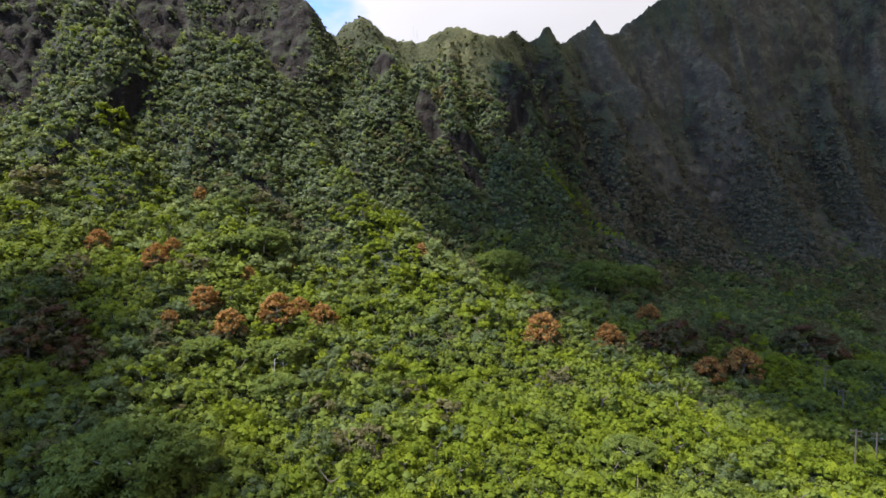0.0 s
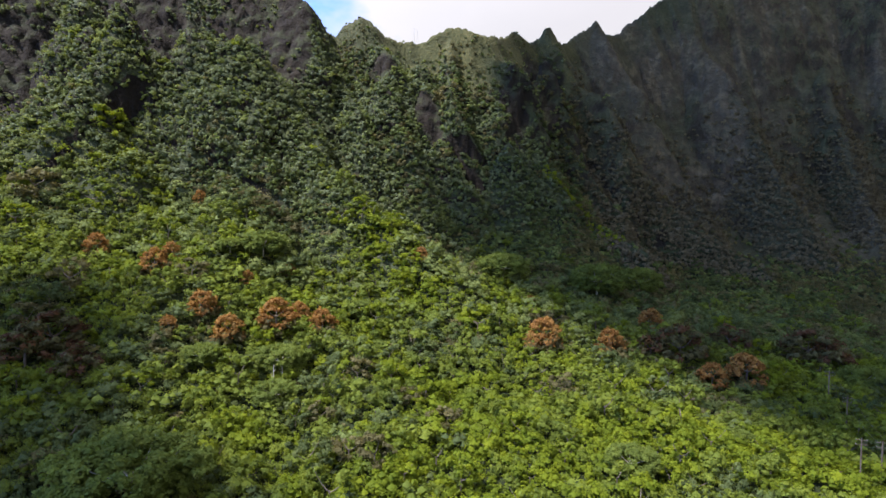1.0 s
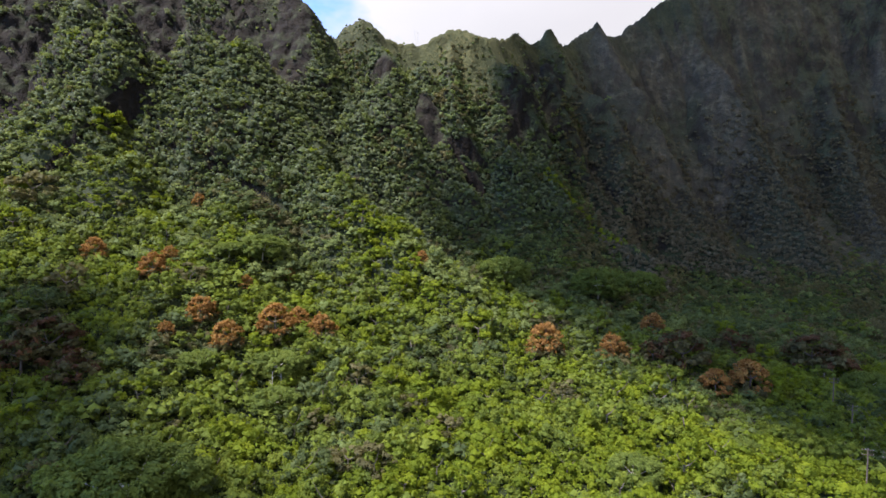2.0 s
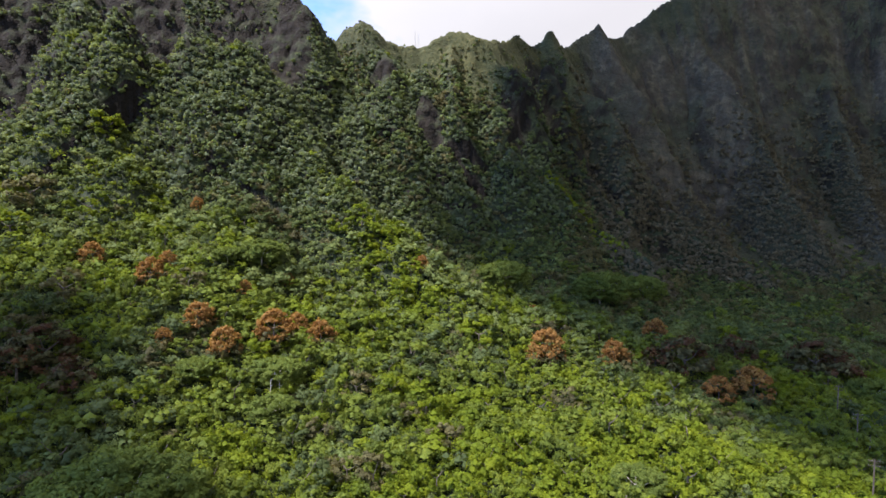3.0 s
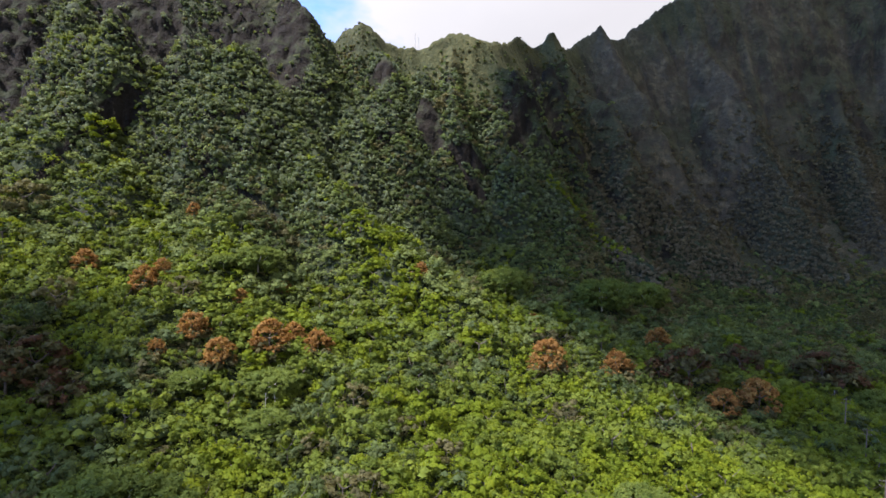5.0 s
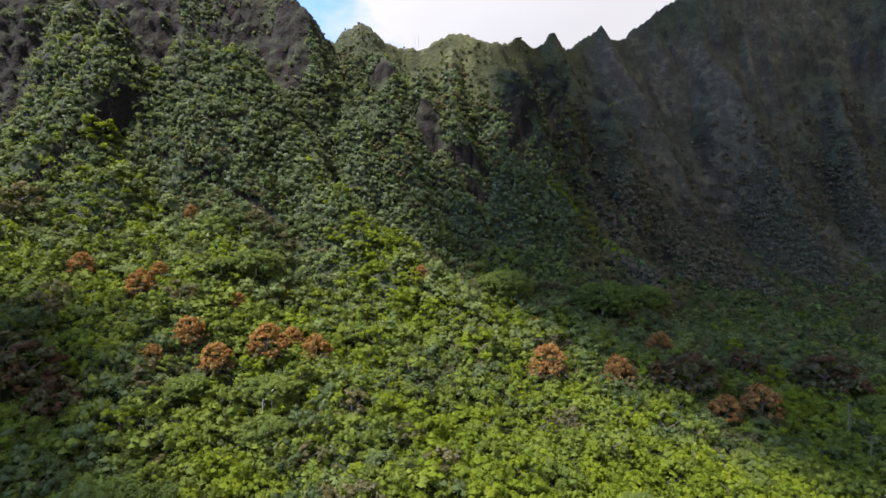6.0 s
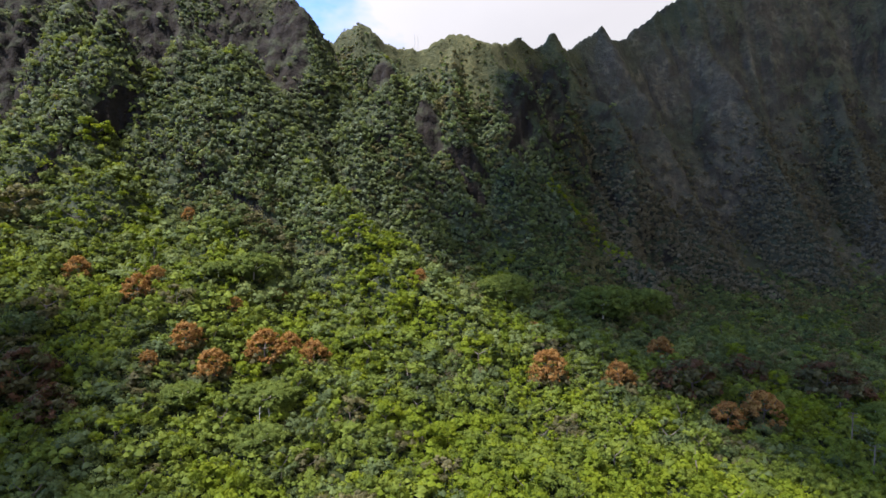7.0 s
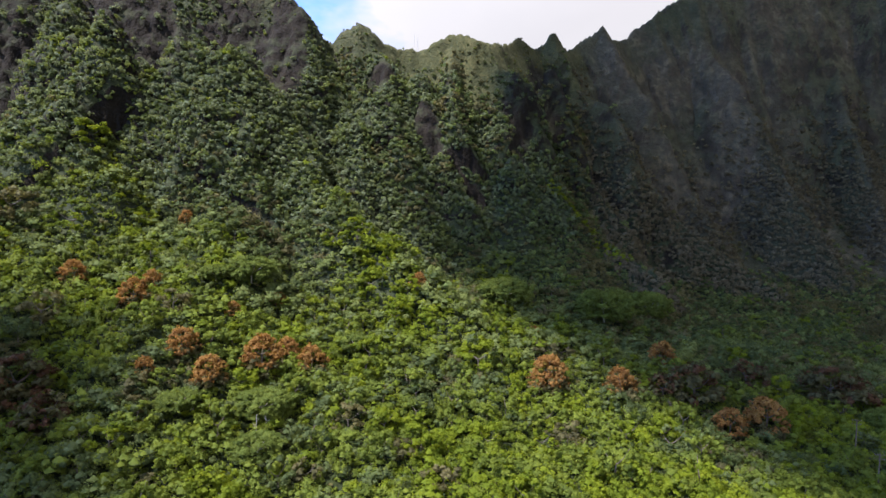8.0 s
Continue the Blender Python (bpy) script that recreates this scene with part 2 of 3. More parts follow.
def wave(x, y, seed=0):
    """Smooth noise in -1..1 with a cell of 1."""
    ix, iy = np.floor(x), np.floor(y)
    fx, fy = x - ix, y - iy
    fx, fy = fx * fx * (3 - 2 * fx), fy * fy * (3 - 2 * fy)
    a, b = lattice(ix, iy, seed), lattice(ix + 1, iy, seed)
    c, d = lattice(ix, iy + 1, seed), lattice(ix + 1, iy + 1, seed)
    return 2 * ((a + (b - a) * fx) * (1 - fy) + (c + (d - c) * fx) * fy) - 1


def rough(x, y, octaves=4, seed=0):
    total, amp = 0 * x, 1.0
    for k in range(octaves):
        total, amp, x, y = total + amp * wave(x, y, seed + k), amp * 0.5, x * 2.03 + 7.1, y * 2.03 + 3.7
    return total


def along(x, y, line):
    """Distance to a line on the plan, the line's height at the nearest place, how far along (metres) that is, and its x."""
    best, high, run, west, s0 = np.full(x.shape, 1e18), np.zeros(x.shape), np.zeros(x.shape), np.zeros(x.shape), 0.0
    for (ax, ay, az), (bx, by, bz) in zip(line, line[1:]):
        ux, uy = bx - ax, by - ay
        length = math.hypot(ux, uy)
        k = np.clip(((x - ax) * ux + (y - ay) * uy) / length ** 2, 0, 1)
        d = (x - ax - k * ux) ** 2 + (y - ay - k * uy) ** 2
        near = d < best
        best, high, run, west = np.where(near, d, best), np.where(near, az + k * (bz - az), high), np.where(near, s0 + k * length, run), np.where(near, ax + k * ux, west)
        s0 += length
    return np.sqrt(best), high, run, west


FLOOR = -20.0


def crest_level(x, y, d):
    """The crest's height over a place, averaged over the nearer stretch of it, so that the slopes below run on without a break."""
    total, weight = 0 * x, 0 * x
    for (ax, ay, az), (bx, by, bz) in zip(CREST, CREST[1:]):
        if bx < -520 or ax > 760:
            continue
        steps = max(1, round(math.hypot(bx - ax, by - ay) / 14))
        length = math.hypot(bx - ax, by - ay) / steps
        for i in range(steps):
            t = (i + 0.5) / steps
            w = length * np.exp((d - np.hypot(x - ax - t * (bx - ax), y - ay - t * (by - ay))) / 14)
            total, weight = total + w * (az + t * (bz - az)), weight + w
    return np.where(weight > 1e-3, total / np.maximum(weight, 1e-3), FLOOR + 200)


def ground_height(x, y):
    one = np.ndim(x) == 0
    x, y = np.atleast_1d(np.asarray(x, float)), np.atleast_1d(np.asarray(y, float))
    d, top, s, _ = along(x, y, CREST)
    top = top + 1.3 * rough(s / 6, 0 * s, 3, 21)
    near = (x > -600) & (x < 800) & (y > 60) & (y < 900)
    if near.any():
        level = top.copy()
        level[near] = crest_level(x[near], y[near], d[near])
        away = np.clip((d - 20) / 40, 0, 1)
        top = top + (level - top) * away * away * (3 - 2 * away)
    flute = rough(s / 26, d / 160, 3, 11)
    cliff = np.clip(d / 14, 0, 1) * np.clip((130 - d) / 60, 0, 1)
    d2 = np.maximum(d + cliff * (2.4 * flute + 1.5 * rough(s / 9, d / 60, 2, 13)) * (1 + 0.5 * np.clip((x - 90) / 80, 0, 1)), 0)
    west = np.interp(d2, [0, 10, 25, 45, 60, 85, 110, 150, 193, 250, 330, 450, 700, 1500], [1, .90, .77, .57, .43, .31, .265, .215, .15, .07, .03, .01, 0, 0])
    east = np.interp(d2, [0, 20, 40, 56, 91, 110, 150, 176, 250, 330, 450, 700, 1500], [1, .85, .70, .56, .33, .245, .165, .13, .06, .03, .01, 0, 0])
    talus = np.interp(d2, [0, 10, 27, 48, 60, 88, 128, 160, 213, 260, 330, 450, 700], [1, .90, .76, .59, .52, .43, .335, .255, .155, .08, .03, .01, 0])
    j = np.clip((-55 - x) / 60, 0, 1)
    west = west + (talus - west) * j * j * (3 - 2 * j)
    k = np.clip((x - 40) / 110, 0, 1)
    z = FLOOR + (top - FLOOR) * (west + (east - west) * k * k * (3 - 2 * k)) - 4.0 * np.clip((d - 40) / 60, 0, 1)
    for steep, easy, western, line in SPURS:
        ds, zs, ss, xs = along(x, y, line)
        length = sum(math.hypot(b[0] - a[0], b[1] - a[1]) for a, b in zip(line, line[1:]))
        slope = (steep + (easy - steep) * ss / length) * (1 + (western - 1) * np.clip(0.5 + (xs - x) / 8, 0, 1))
        jag = 1 + 0.16 * rough(x / 14, y / 14, 2, 31)
        zz = zs - slope * ds * jag - 0.013 * ds * ds
        round_off = 3.0 + 7.0 * ss / length
        h = np.clip(0.5 + 0.5 * (zz - z) / round_off, 0, 1)
        z = z * (1 - h) + zz * h + round_off * h * (1 - h)
    crag = np.clip(d / 25, 0.12, 1) * np.clip((150 - d) / 60, 0, 1)
    z = z + crag * (2.0 * (1 + np.clip((x - 90) / 80, 0, 1)) * rough(x / 17, y / 17, 3, 5) + 0.6 * np.abs(rough(x / 6, y / 6, 2, 8)))
    z = z + 2.2 * rough(x / 60, y / 60, 4, 3) * np.clip(d / 60, 0, 1)
    return float(z[0]) if one else z


def domes(x, y, cell, seed):
    """Rounded bumps, one to a cell, 0..1."""
    x, y = x / cell, y / cell
    ix, iy = np.floor(x), np.floor(y)
    best = np.full(x.shape, 9.0)
    for a in (-1, 0, 1):
        for b in (-1, 0, 1):
            px, py = ix + a + lattice(ix + a, iy + b, seed), iy + b + lattice(ix + a, iy + b, seed + 1)
            best = np.minimum(best, (x - px) ** 2 + (y - py) ** 2)
    return np.clip(1 - best, 0, 1)


# sheer rock faces between the ribs: x, y, half width along and across the range
BARE = [(-264, 347, 30, 34), (-188, 352, 13, 10), (-176, 366, 9, 14), (-108, 396, 15, 20), (-140, 398, 26, 16), (-200, 388, 40, 14), (-48, 409, 11, 7),
        (52, 420, 9, 14), (88, 478, 18, 30), (-10, 398, 8, 10)]


def bare_rock(x, y):
    """How bare the ground is, 0..1."""
    edge = 0.35 * rough(x / 9, y / 9, 3, 41)
    bare = 0.0 * x
    for bx, by, bw, bd in BARE:
        bare = np.maximum(bare, np.clip((1.15 - np.hypot((x - bx) / bw, (y - by) / bd) + edge) / 0.35, 0, 1))
    return bare


def dry_hazed_slope(x, y):
    """Dry grass and scree on the eastern mountain, its pale colour standing in for haze, 0..1."""
    east = np.clip((x - 85) / 70, 0, 1) * np.clip((y - 425) / 60, 0, 1)
    return east * np.clip(0.75 + 0.5 * rough(x / 30, y / 30, 4, 43), 0, 1)


def meadow_and_lit_patches(x, y):
    """Yellow-green grass along the middle of the crest, and sunlit patches painted in its colour, 0..1."""
    d = along(x, y, CREST)[0]
    reach = np.interp(x, [-75, -45, -10, 25, 60, 115, 150], [6, 14, 30, 34, 24, 22, 8])
    share = np.clip((x + 75) / 25, 0, 1) * np.clip((150 - x) / 30, 0, 1)
    grass = 0.6 * share * np.clip((reach - d) / 12 + 0.9 * rough(x / 11, y / 11, 3, 83), 0, 1)
    # three facets that catch the sun, painted in with the turf colour
    for gx, gy, w, h in ((313, 533, 9, 15), (114, 494, 9, 10), (48, 440, 12, 8)):
        grass = np.maximum(grass, 0.75 * np.clip(1.3 - np.hypot((x - gx) / w, (y - gy) / h) + 0.5 * rough(x / 6, y / 6, 3, 85), 0, 1))
    return grass * (1 - bare_rock(x, y))


def tilt(x, y):
    """Height, upright direction of the ground and its steepness."""
    e = 1.5
    z = ground_height(x, y)
    zx, zy = (ground_height(x + e, y) - z) / e, (ground_height(x, y + e) - z) / e
    return z, facing(zx, zy), np.hypot(zx, zy)


def facing(zx, zy):
    v = np.stack([-zx, -zy, np.ones_like(zx)], -1)
    return v / np.linalg.norm(v, axis=-1, keepdims=True)


def cushion(x, y, z):
    """How far the low scrub stands out from the cliffs, and the ledges of the bare rock."""
    d, bare, v = along(x, y, CREST)[0], bare_rock(x, y), y + 0.7 * z
    grown = np.clip((125 - d) / 30, 0.3, 1) * (1 - 0.8 * bare) * np.clip(d / 30, 0.25, 1) * np.clip(0.75 + rough(x / 22, v / 22, 3, 71), 0.1, 1.2)
    ledge = bare * (2.4 * np.abs(rough(x / 8, v / 13, 3, 45)) + 1.1 * rough(x / 3.5, v / 5, 2, 47))
    return ledge + grown * (2.0 * domes(x, v, 6.0, 91) + 1.1 * domes(x, v, 3.3, 95))


def axis(stretches, far):
    """Lines of the sheet: (from, to, step) one after the other, then ever wider out to far."""
    mid = list(np.concatenate([np.arange(a, b, step) for a, b, step in stretches]))
    gap, a, b = 2.0, mid[0], mid[-1]
    while b < far or a > -far:
        gap *= 1.22
        a, b = a - gap, b + gap
        mid = [a] + mid + [b]
    return np.array(mid)


def sheet_mesh(name, v, faces_n, corners):
    """A mesh from arrays: vertices, corners per face, and the corners' vertices."""
    me = bpy.data.meshes.new(name)
    count = len(corners) // faces_n
    me.vertices.add(len(v))
    me.vertices.foreach_set("co", np.ascontiguousarray(v, np.float32).ravel())
    me.loops.add(len(corners))
    me.loops.foreach_set("vertex_index", np.ascontiguousarray(corners, np.int32))
    me.polygons.add(count)
    me.polygons.foreach_set("loop_start", np.arange(0, count * faces_n, faces_n, dtype=np.int32))
    me.update(calc_edges=True)
    return me


def build_ground():
    xs = axis([(-340, -270, 2.0), (-270, 110, 1.6), (110, 330, 1.9), (330, 470, 2.4)], 4400)
    ys = axis([(110, 300, 2.0), (300, 460, 1.4), (460, 640, 1.9)], 4400)
    gx, gy = np.meshgrid(xs, ys)
    gz = ground_height(gx, gy)
    zy, zx = np.gradient(gz, ys, xs)
    v = (np.stack([gx, gy, gz], -1) + facing(zx, zy) * cushion(gx, gy, gz)[..., None]).reshape(-1, 3)
    w = len(xs)
    i = (np.arange(len(ys) - 1)[:, None] * w + np.arange(w - 1)[None, :]).ravel()
    me = sheet_mesh("ground", v, 4, np.stack([i, i + 1, i + 1 + w, i + w], -1).ravel())
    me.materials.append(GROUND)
    me.polygons.foreach_set("use_smooth", np.ones(len(me.polygons), bool))
    me.attributes.new("bare", "FLOAT", "POINT").data.foreach_set("value", bare_rock(gx, gy).astype(np.float32).ravel())
    me.attributes.new("meadow_lit", "FLOAT", "POINT").data.foreach_set("value", meadow_and_lit_patches(gx, gy).astype(np.float32).ravel())
    me.attributes.new("dry_hazed", "FLOAT", "POINT").data.foreach_set("value", dry_hazed_slope(gx, gy).astype(np.float32).ravel())
    return tagged(new("ground", me), "steep fluted mountain range above a green valley floor", "mountain", kind="structure")


build_ground()

# ---------------------------------------------------------------- foliage
rng = np.random.default_rng(7)


def unit(v):
    return v / np.maximum(np.linalg.norm(v, axis=-1, keepdims=True), 1e-9)


def foliage(centres, radii, lobes, leaves, leaf, squash=0.8, quads=False, flat=0.0, tones=None, core=0.34, out=None):
    """Crowns of lobes of leaves round cores coloured darker for the shade inside. centres (N,3), radii (N). Returns
    vertices, corners and tones of the faces.
    """
    N = len(centres)
    up = np.array([0, 0, 1.0])
    ang, lift = rng.uniform(0, 2 * np.pi, (N, lobes)), rng.uniform(-0.15, 1.0, (N, lobes))
    ring = np.sqrt(np.clip(1 - lift ** 2, 0, 1))
    ld = np.stack([np.cos(ang) * ring, np.sin(ang) * ring, lift], -1)
    if out is not None:
        ld = unit(ld + 0.8 * (out - up)[:, None, :])
    lr = radii[:, None] * rng.uniform(0.24, 0.58, (N, lobes))
    lc = ld * (radii[:, None] * rng.uniform(0.45, 0.72, (N, lobes)))[..., None]
    d = rng.normal(size=(N, lobes, leaves, 3))
    d = unit(unit(d) + 0.45 * ld[:, :, None, :] + 0.25 * up)
    p = lc[:, :, None, :] + d * (lr[:, :, None] * rng.uniform(0.62, 1.16, (N, lobes, leaves)))[..., None]
    p[..., 2] *= squash
    nrm = unit(0.8 * d * (1 - flat) + 0.9 * unit(p) * (1 - flat) + up * (flat + 0.15) + 0.42 * rng.normal(size=d.shape))
    u = unit(np.cross(nrm, rng.normal(size=d.shape)))
    w = np.cross(nrm, u)
    size = leaf * rng.uniform(0.5, 1.45, (N, lobes, leaves))[..., None]
    p = p + centres[:, None, None, :]
    droop = -0.25 * size * up
    if quads:
        q = [p + u * size + droop, p + w * size * 0.52, p - u * size * 0.8 + droop * 0.4, p - w * size * 0.52]
    else:
        q = [p + u * size + droop, p - u * size * 0.6 + w * size * 0.62, p - u * size * 0.6 - w * size * 0.62]
    k = len(q)
    v = np.stack(q, -2).reshape(-1, 3)
    tone = rng.uniform(0, 1, N) if tones is None else tones
    tt = np.clip(np.repeat(tone, lobes * leaves) + np.repeat(rng.normal(0, 0.09, N * lobes), leaves), 0, 1)
    c = np.arange(len(v))
    # cores get 0.55 and 0.3 of the plant's tone, painting shade between the leaves
    if core > 0:
        o = np.array([[1, 0, 0], [0, 1, 0], [-1, 0, 0], [0, -1, 0], [0, 0, 1], [0, 0, -1]], float)
        mid = lc * np.array([1, 1, squash]) + centres[:, None, :]
        ov = mid[:, :, None, :] + o * (0.56 * lr)[:, :, None, None] * rng.uniform(0.8, 1.1, (N, lobes, 6, 1)) * np.array([1, 1, squash])
        tri = np.array([[0, 1, 4], [1, 2, 4], [2, 3, 4], [3, 0, 4]])
        if k == 4:
            tri = np.array([[0, 1, 2, 4], [2, 3, 0, 4]])
        oc = (tri[None] + 6 * np.arange(N * lobes)[:, None, None]).reshape(-1) + len(v)
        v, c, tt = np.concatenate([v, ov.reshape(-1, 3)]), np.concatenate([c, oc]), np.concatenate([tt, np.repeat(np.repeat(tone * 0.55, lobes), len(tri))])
        o = np.array([[1, 0, 0], [0, 1, 0], [-1, 0, 0], [0, -1, 0], [0, 0, 1], [0, 0, -0.5]], float)
        ov = centres[:, None, :] + o[None] * (radii[:, None, None] * core) * rng.uniform(0.8, 1.15, (N, 6, 1)) * np.array([1, 1, squash])
        tri = np.array([[0, 1, 4], [1, 2, 4], [2, 3, 4], [3, 0, 4], [1, 0, 5], [2, 1, 5], [3, 2, 5], [0, 3, 5]])
        if k == 4:
            tri = np.array([[0, 1, 2, 4], [2, 3, 0, 4], [1, 0, 3, 5], [3, 2, 1, 5]])
        oc = (tri[None] + 6 * np.arange(N)[:, None, None]).reshape(-1) + len(v)
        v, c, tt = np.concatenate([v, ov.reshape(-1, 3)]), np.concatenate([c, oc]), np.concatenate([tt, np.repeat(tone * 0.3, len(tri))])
    return v, c, tt, k


def leaf_mesh(name, made, mat):
    v, c, tt, k = made
    me = sheet_mesh(name, v, k, c)
    me.materials.append(mat)
    me.attributes.new("tone", "FLOAT", "FACE").data.foreach_set("value", tt.astype(np.float32))
    return me


def scatter(lo, hi, step, y0, y1):
    """Jittered places on the plan."""
    gx, gy = np.meshgrid(np.arange(lo, hi, step), np.arange(y0, y1, step))
    return (gx + rng.uniform(-0.5, 0.5, gx.shape) * step).ravel(), (gy + rng.uniform(-0.5, 0.5, gy.shape) * step).ravel()


def in_sight(x, y, slack=35):
    return np.abs(x) < 0.86 * y + slack


# standing trees: x, y, half width, height of the crown's top
ORANGE_MANGO = [(44, 239, 8.2, 19), (73, 238, 6.5, 14), (101, 267, 6.8, 18), (108, 219, 6.0, 4), (124, 224, 8.2, 7), (-51, 230, 6.3, 24), (-62, 235,
                5.0, 26), (-69, 226, 8.0, 29), (-83, 211, 6.2, 25), (-96, 219, 6.2, 33), (-125, 239, 6.5, 49), (-160, 254, 5.6, 55), (-12, 288, 4.6, 47), (-76, 268,
                3.8, 40), (44, 277, 3.4, 23), (-125, 252, 4.6, 51), (-104, 207, 3.5, 25), (-133, 302, 3.6, 77), (-89, 249, 3.3, 38)]
DARK_MANGO = [(-138, 194, 10.1, 29), (-143, 186, 8.4, 25), (-123, 184, 7.7, 20), (103, 237, 10.6, 16), (91, 239, 6.8, 12), (137, 260, 8.4, 13), (171,
              255, 10.9, 11), (179, 253, 9.7, 7)]
UMBRELLA = [(33, 306, 15.4, 43), (86, 307, 17.4, 37), (-78, 134, 20.0, 8), (-61, 204, 11.1, 15), (-57, 185, 8.9, 7), (-89, 271, 13.1, 56), (118, 329,
            14.0, 33), (180, 233, 10.6, -1), (54, 155, 8.7, -3), (-88, 197, 7.9, 17), (95, 176, 6.0, -6), (-37, 249, 8.6, 25), (-102, 263, 7.9, 53)]
BIG_OLIVE = [(-208, 281, 11.8, 90), (-209, 278, 5.6, 79), (-20, 157, 6.3, 0), (44, 205, 7.0, 5), (-155, 228, 9.2, 46), (-156, 205, 7.2, 31),
             (-12, 191, 5.8, 4), (1, 179, 6.2, 1), (-32, 205, 7.1, 10), (46, 262, 6.5, 20), (54, 264, 6.5, 19), (18, 177, 2.9, -4), (-109, 238, 7.2, 46), (-28, 161, 5.9, -2), (-83, 169, 3.4, 2)]
BIG_BRIGHT = [(-179, 281, 10.7, 80), (-202, 261, 8.9, 70), (-192, 317, 10.8, 106), (-104, 291, 7.0, 70), (-46, 309, 9.3, 75), (-35, 285, 8.6, 49),
              (-57, 305, 8.0, 70), (-99, 177, 7.1, 13), (-1, 183, 4.4, 0), (-83, 198, 6.0, 17), (-168, 312, 6.9, 95), (16, 248, 10.0, 23)]
STANDING = np.array(ORANGE_MANGO + DARK_MANGO + UMBRELLA + BIG_OLIVE + BIG_BRIGHT, float)


def clear_of_trees(x, y, share=0.6):
    free = np.ones(len(x), bool)
    for tx, ty, tr, _ in STANDING:
        free &= (x - tx) ** 2 + (y - ty) ** 2 > (share * min(tr, 9.0)) ** 2
    return free


KINDS = [("yellow_green_thicket", LEAF_BRIGHT, "sunny yellow-green leafy shrubs packed over the slope"),
         ("green_thicket", LEAF_GREEN, "mid-green broad-leaved shrubs packed over the slope"),
         ("deep_green_thicket", LEAF_DEEP, "dark green dense shrubs packed over the slope"),
         ("silvery_thicket", LEAF_GREY, "pale silvery green shrubs packed over the slope"),
         ("olive_thicket", LEAF_OLIVE, "brownish olive shrubs packed over the slope")]

# for the farther slopes, with the haze-coloured green in place of the plain one
HAZED_KINDS = [KINDS[0], ("upland_thicket", LEAF_HAZE, "mid-green broad-leaved shrubs, haze in their colour, packed over the slope")] + KINDS[2:]

CLIFF_KINDS = [("green_scrub", LEAF_HAZE, "mid-green leafy scrub clinging to the ribs"),
               ("grey_green_scrub", LEAF_CLIFF_HAZE, "grey-green scrub, haze in its colour, clinging to dark basalt ribs"),
               ("dark_scrub", LEAF_DEEP, "dark green scrub clinging to dark basalt ribs"),
               ("silvery_scrub", LEAF_GREY, "pale silvery scrub clinging to dark basalt ribs"),
               ("olive_scrub", LEAF_OLIVE, "brownish olive scrub clinging to dark basalt ribs")]


def plant_kind(x, y, drop=0.0):
    """Which of KINDS grows at a place: in drifts, with strays; the sunny kind on the open lower slope, darker kinds
    farther up in the east.
    """
    level = rough(x / 34, y / 34, 4, 51) * 0.62 + rng.normal(0, 0.33, len(x))
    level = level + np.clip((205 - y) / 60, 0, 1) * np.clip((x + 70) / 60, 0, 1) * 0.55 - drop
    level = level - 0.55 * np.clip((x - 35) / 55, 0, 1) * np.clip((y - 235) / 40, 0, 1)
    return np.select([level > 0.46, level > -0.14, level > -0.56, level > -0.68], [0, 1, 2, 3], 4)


def wood(x, y, size, lobes, leaves, leaf, lift, quads, names, kinds=KINDS, drop=0.0):
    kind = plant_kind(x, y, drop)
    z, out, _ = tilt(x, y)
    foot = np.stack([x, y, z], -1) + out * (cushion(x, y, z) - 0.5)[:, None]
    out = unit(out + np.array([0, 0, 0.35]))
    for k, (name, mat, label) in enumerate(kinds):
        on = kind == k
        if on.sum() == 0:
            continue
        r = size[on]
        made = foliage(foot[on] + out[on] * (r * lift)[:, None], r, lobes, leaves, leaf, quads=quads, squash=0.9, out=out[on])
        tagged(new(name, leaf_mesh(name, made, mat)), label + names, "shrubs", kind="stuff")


CREST_X, CREST_Y = np.array([p[0] for p in CREST], float), np.array([p[1] for p in CREST], float)


def this_side(x, y):
    """On the valley's side of the crest."""
    return y < np.interp(x, CREST_X, CREST_Y) + 2


# the lower slope
x, y = scatter(-300, 330, 3.3, 118, 310)
on = in_sight(x, y) & clear_of_trees(x, y)
x, y = x[on], y[on]
size = (1.5 + 4.0 * rng.uniform(0, 1, len(x)) ** 2.3) * (1 + 0.2 * rough(x / 30, y / 30, 2, 61))
near = y < 212
wood(x[near], y[near], size[near], 7, 26, 0.31, 0.7, False, "", drop=-0.04)
middle = ~near & (y < 256)
wood(x[middle], y[middle], size[middle], 6, 17, 0.40, 0.7, False, " farther up")
above = y >= 256
wood(x[above], y[above], size[above], 6, 15, 0.45, 0.7, False, " higher on the slope", HAZED_KINDS)
# low growth that closes the gaps between the shrubs
x, y = scatter(-310, 345, 2.35, 118, 345)
on = in_sight(x, y) & (along(x, y, CREST)[0] > 55)
x, y = x[on], y[on]
wood(x, y, 1.1 + 0.7 * rng.uniform(0, 1, len(x)), 2, 10, 0.52, 0.45, False, ", low between taller ones", [("low_" + a, b, c) for a, b, c in KINDS], drop=0.1)
# the upper slope and the ribs of the cliffs, thick on the ribs and thin where they are sheer
x, y = scatter(-345, 440, 1.9, 310, 645)
on = in_sight(x, y) & this_side(x, y) & clear_of_trees(x, y)
x, y = x[on], y[on]
st, d = tilt(x, y)[2], along(x, y, CREST)[0]
hold = rough(x / 22, y / 22, 3, 71)
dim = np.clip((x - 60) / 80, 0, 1)
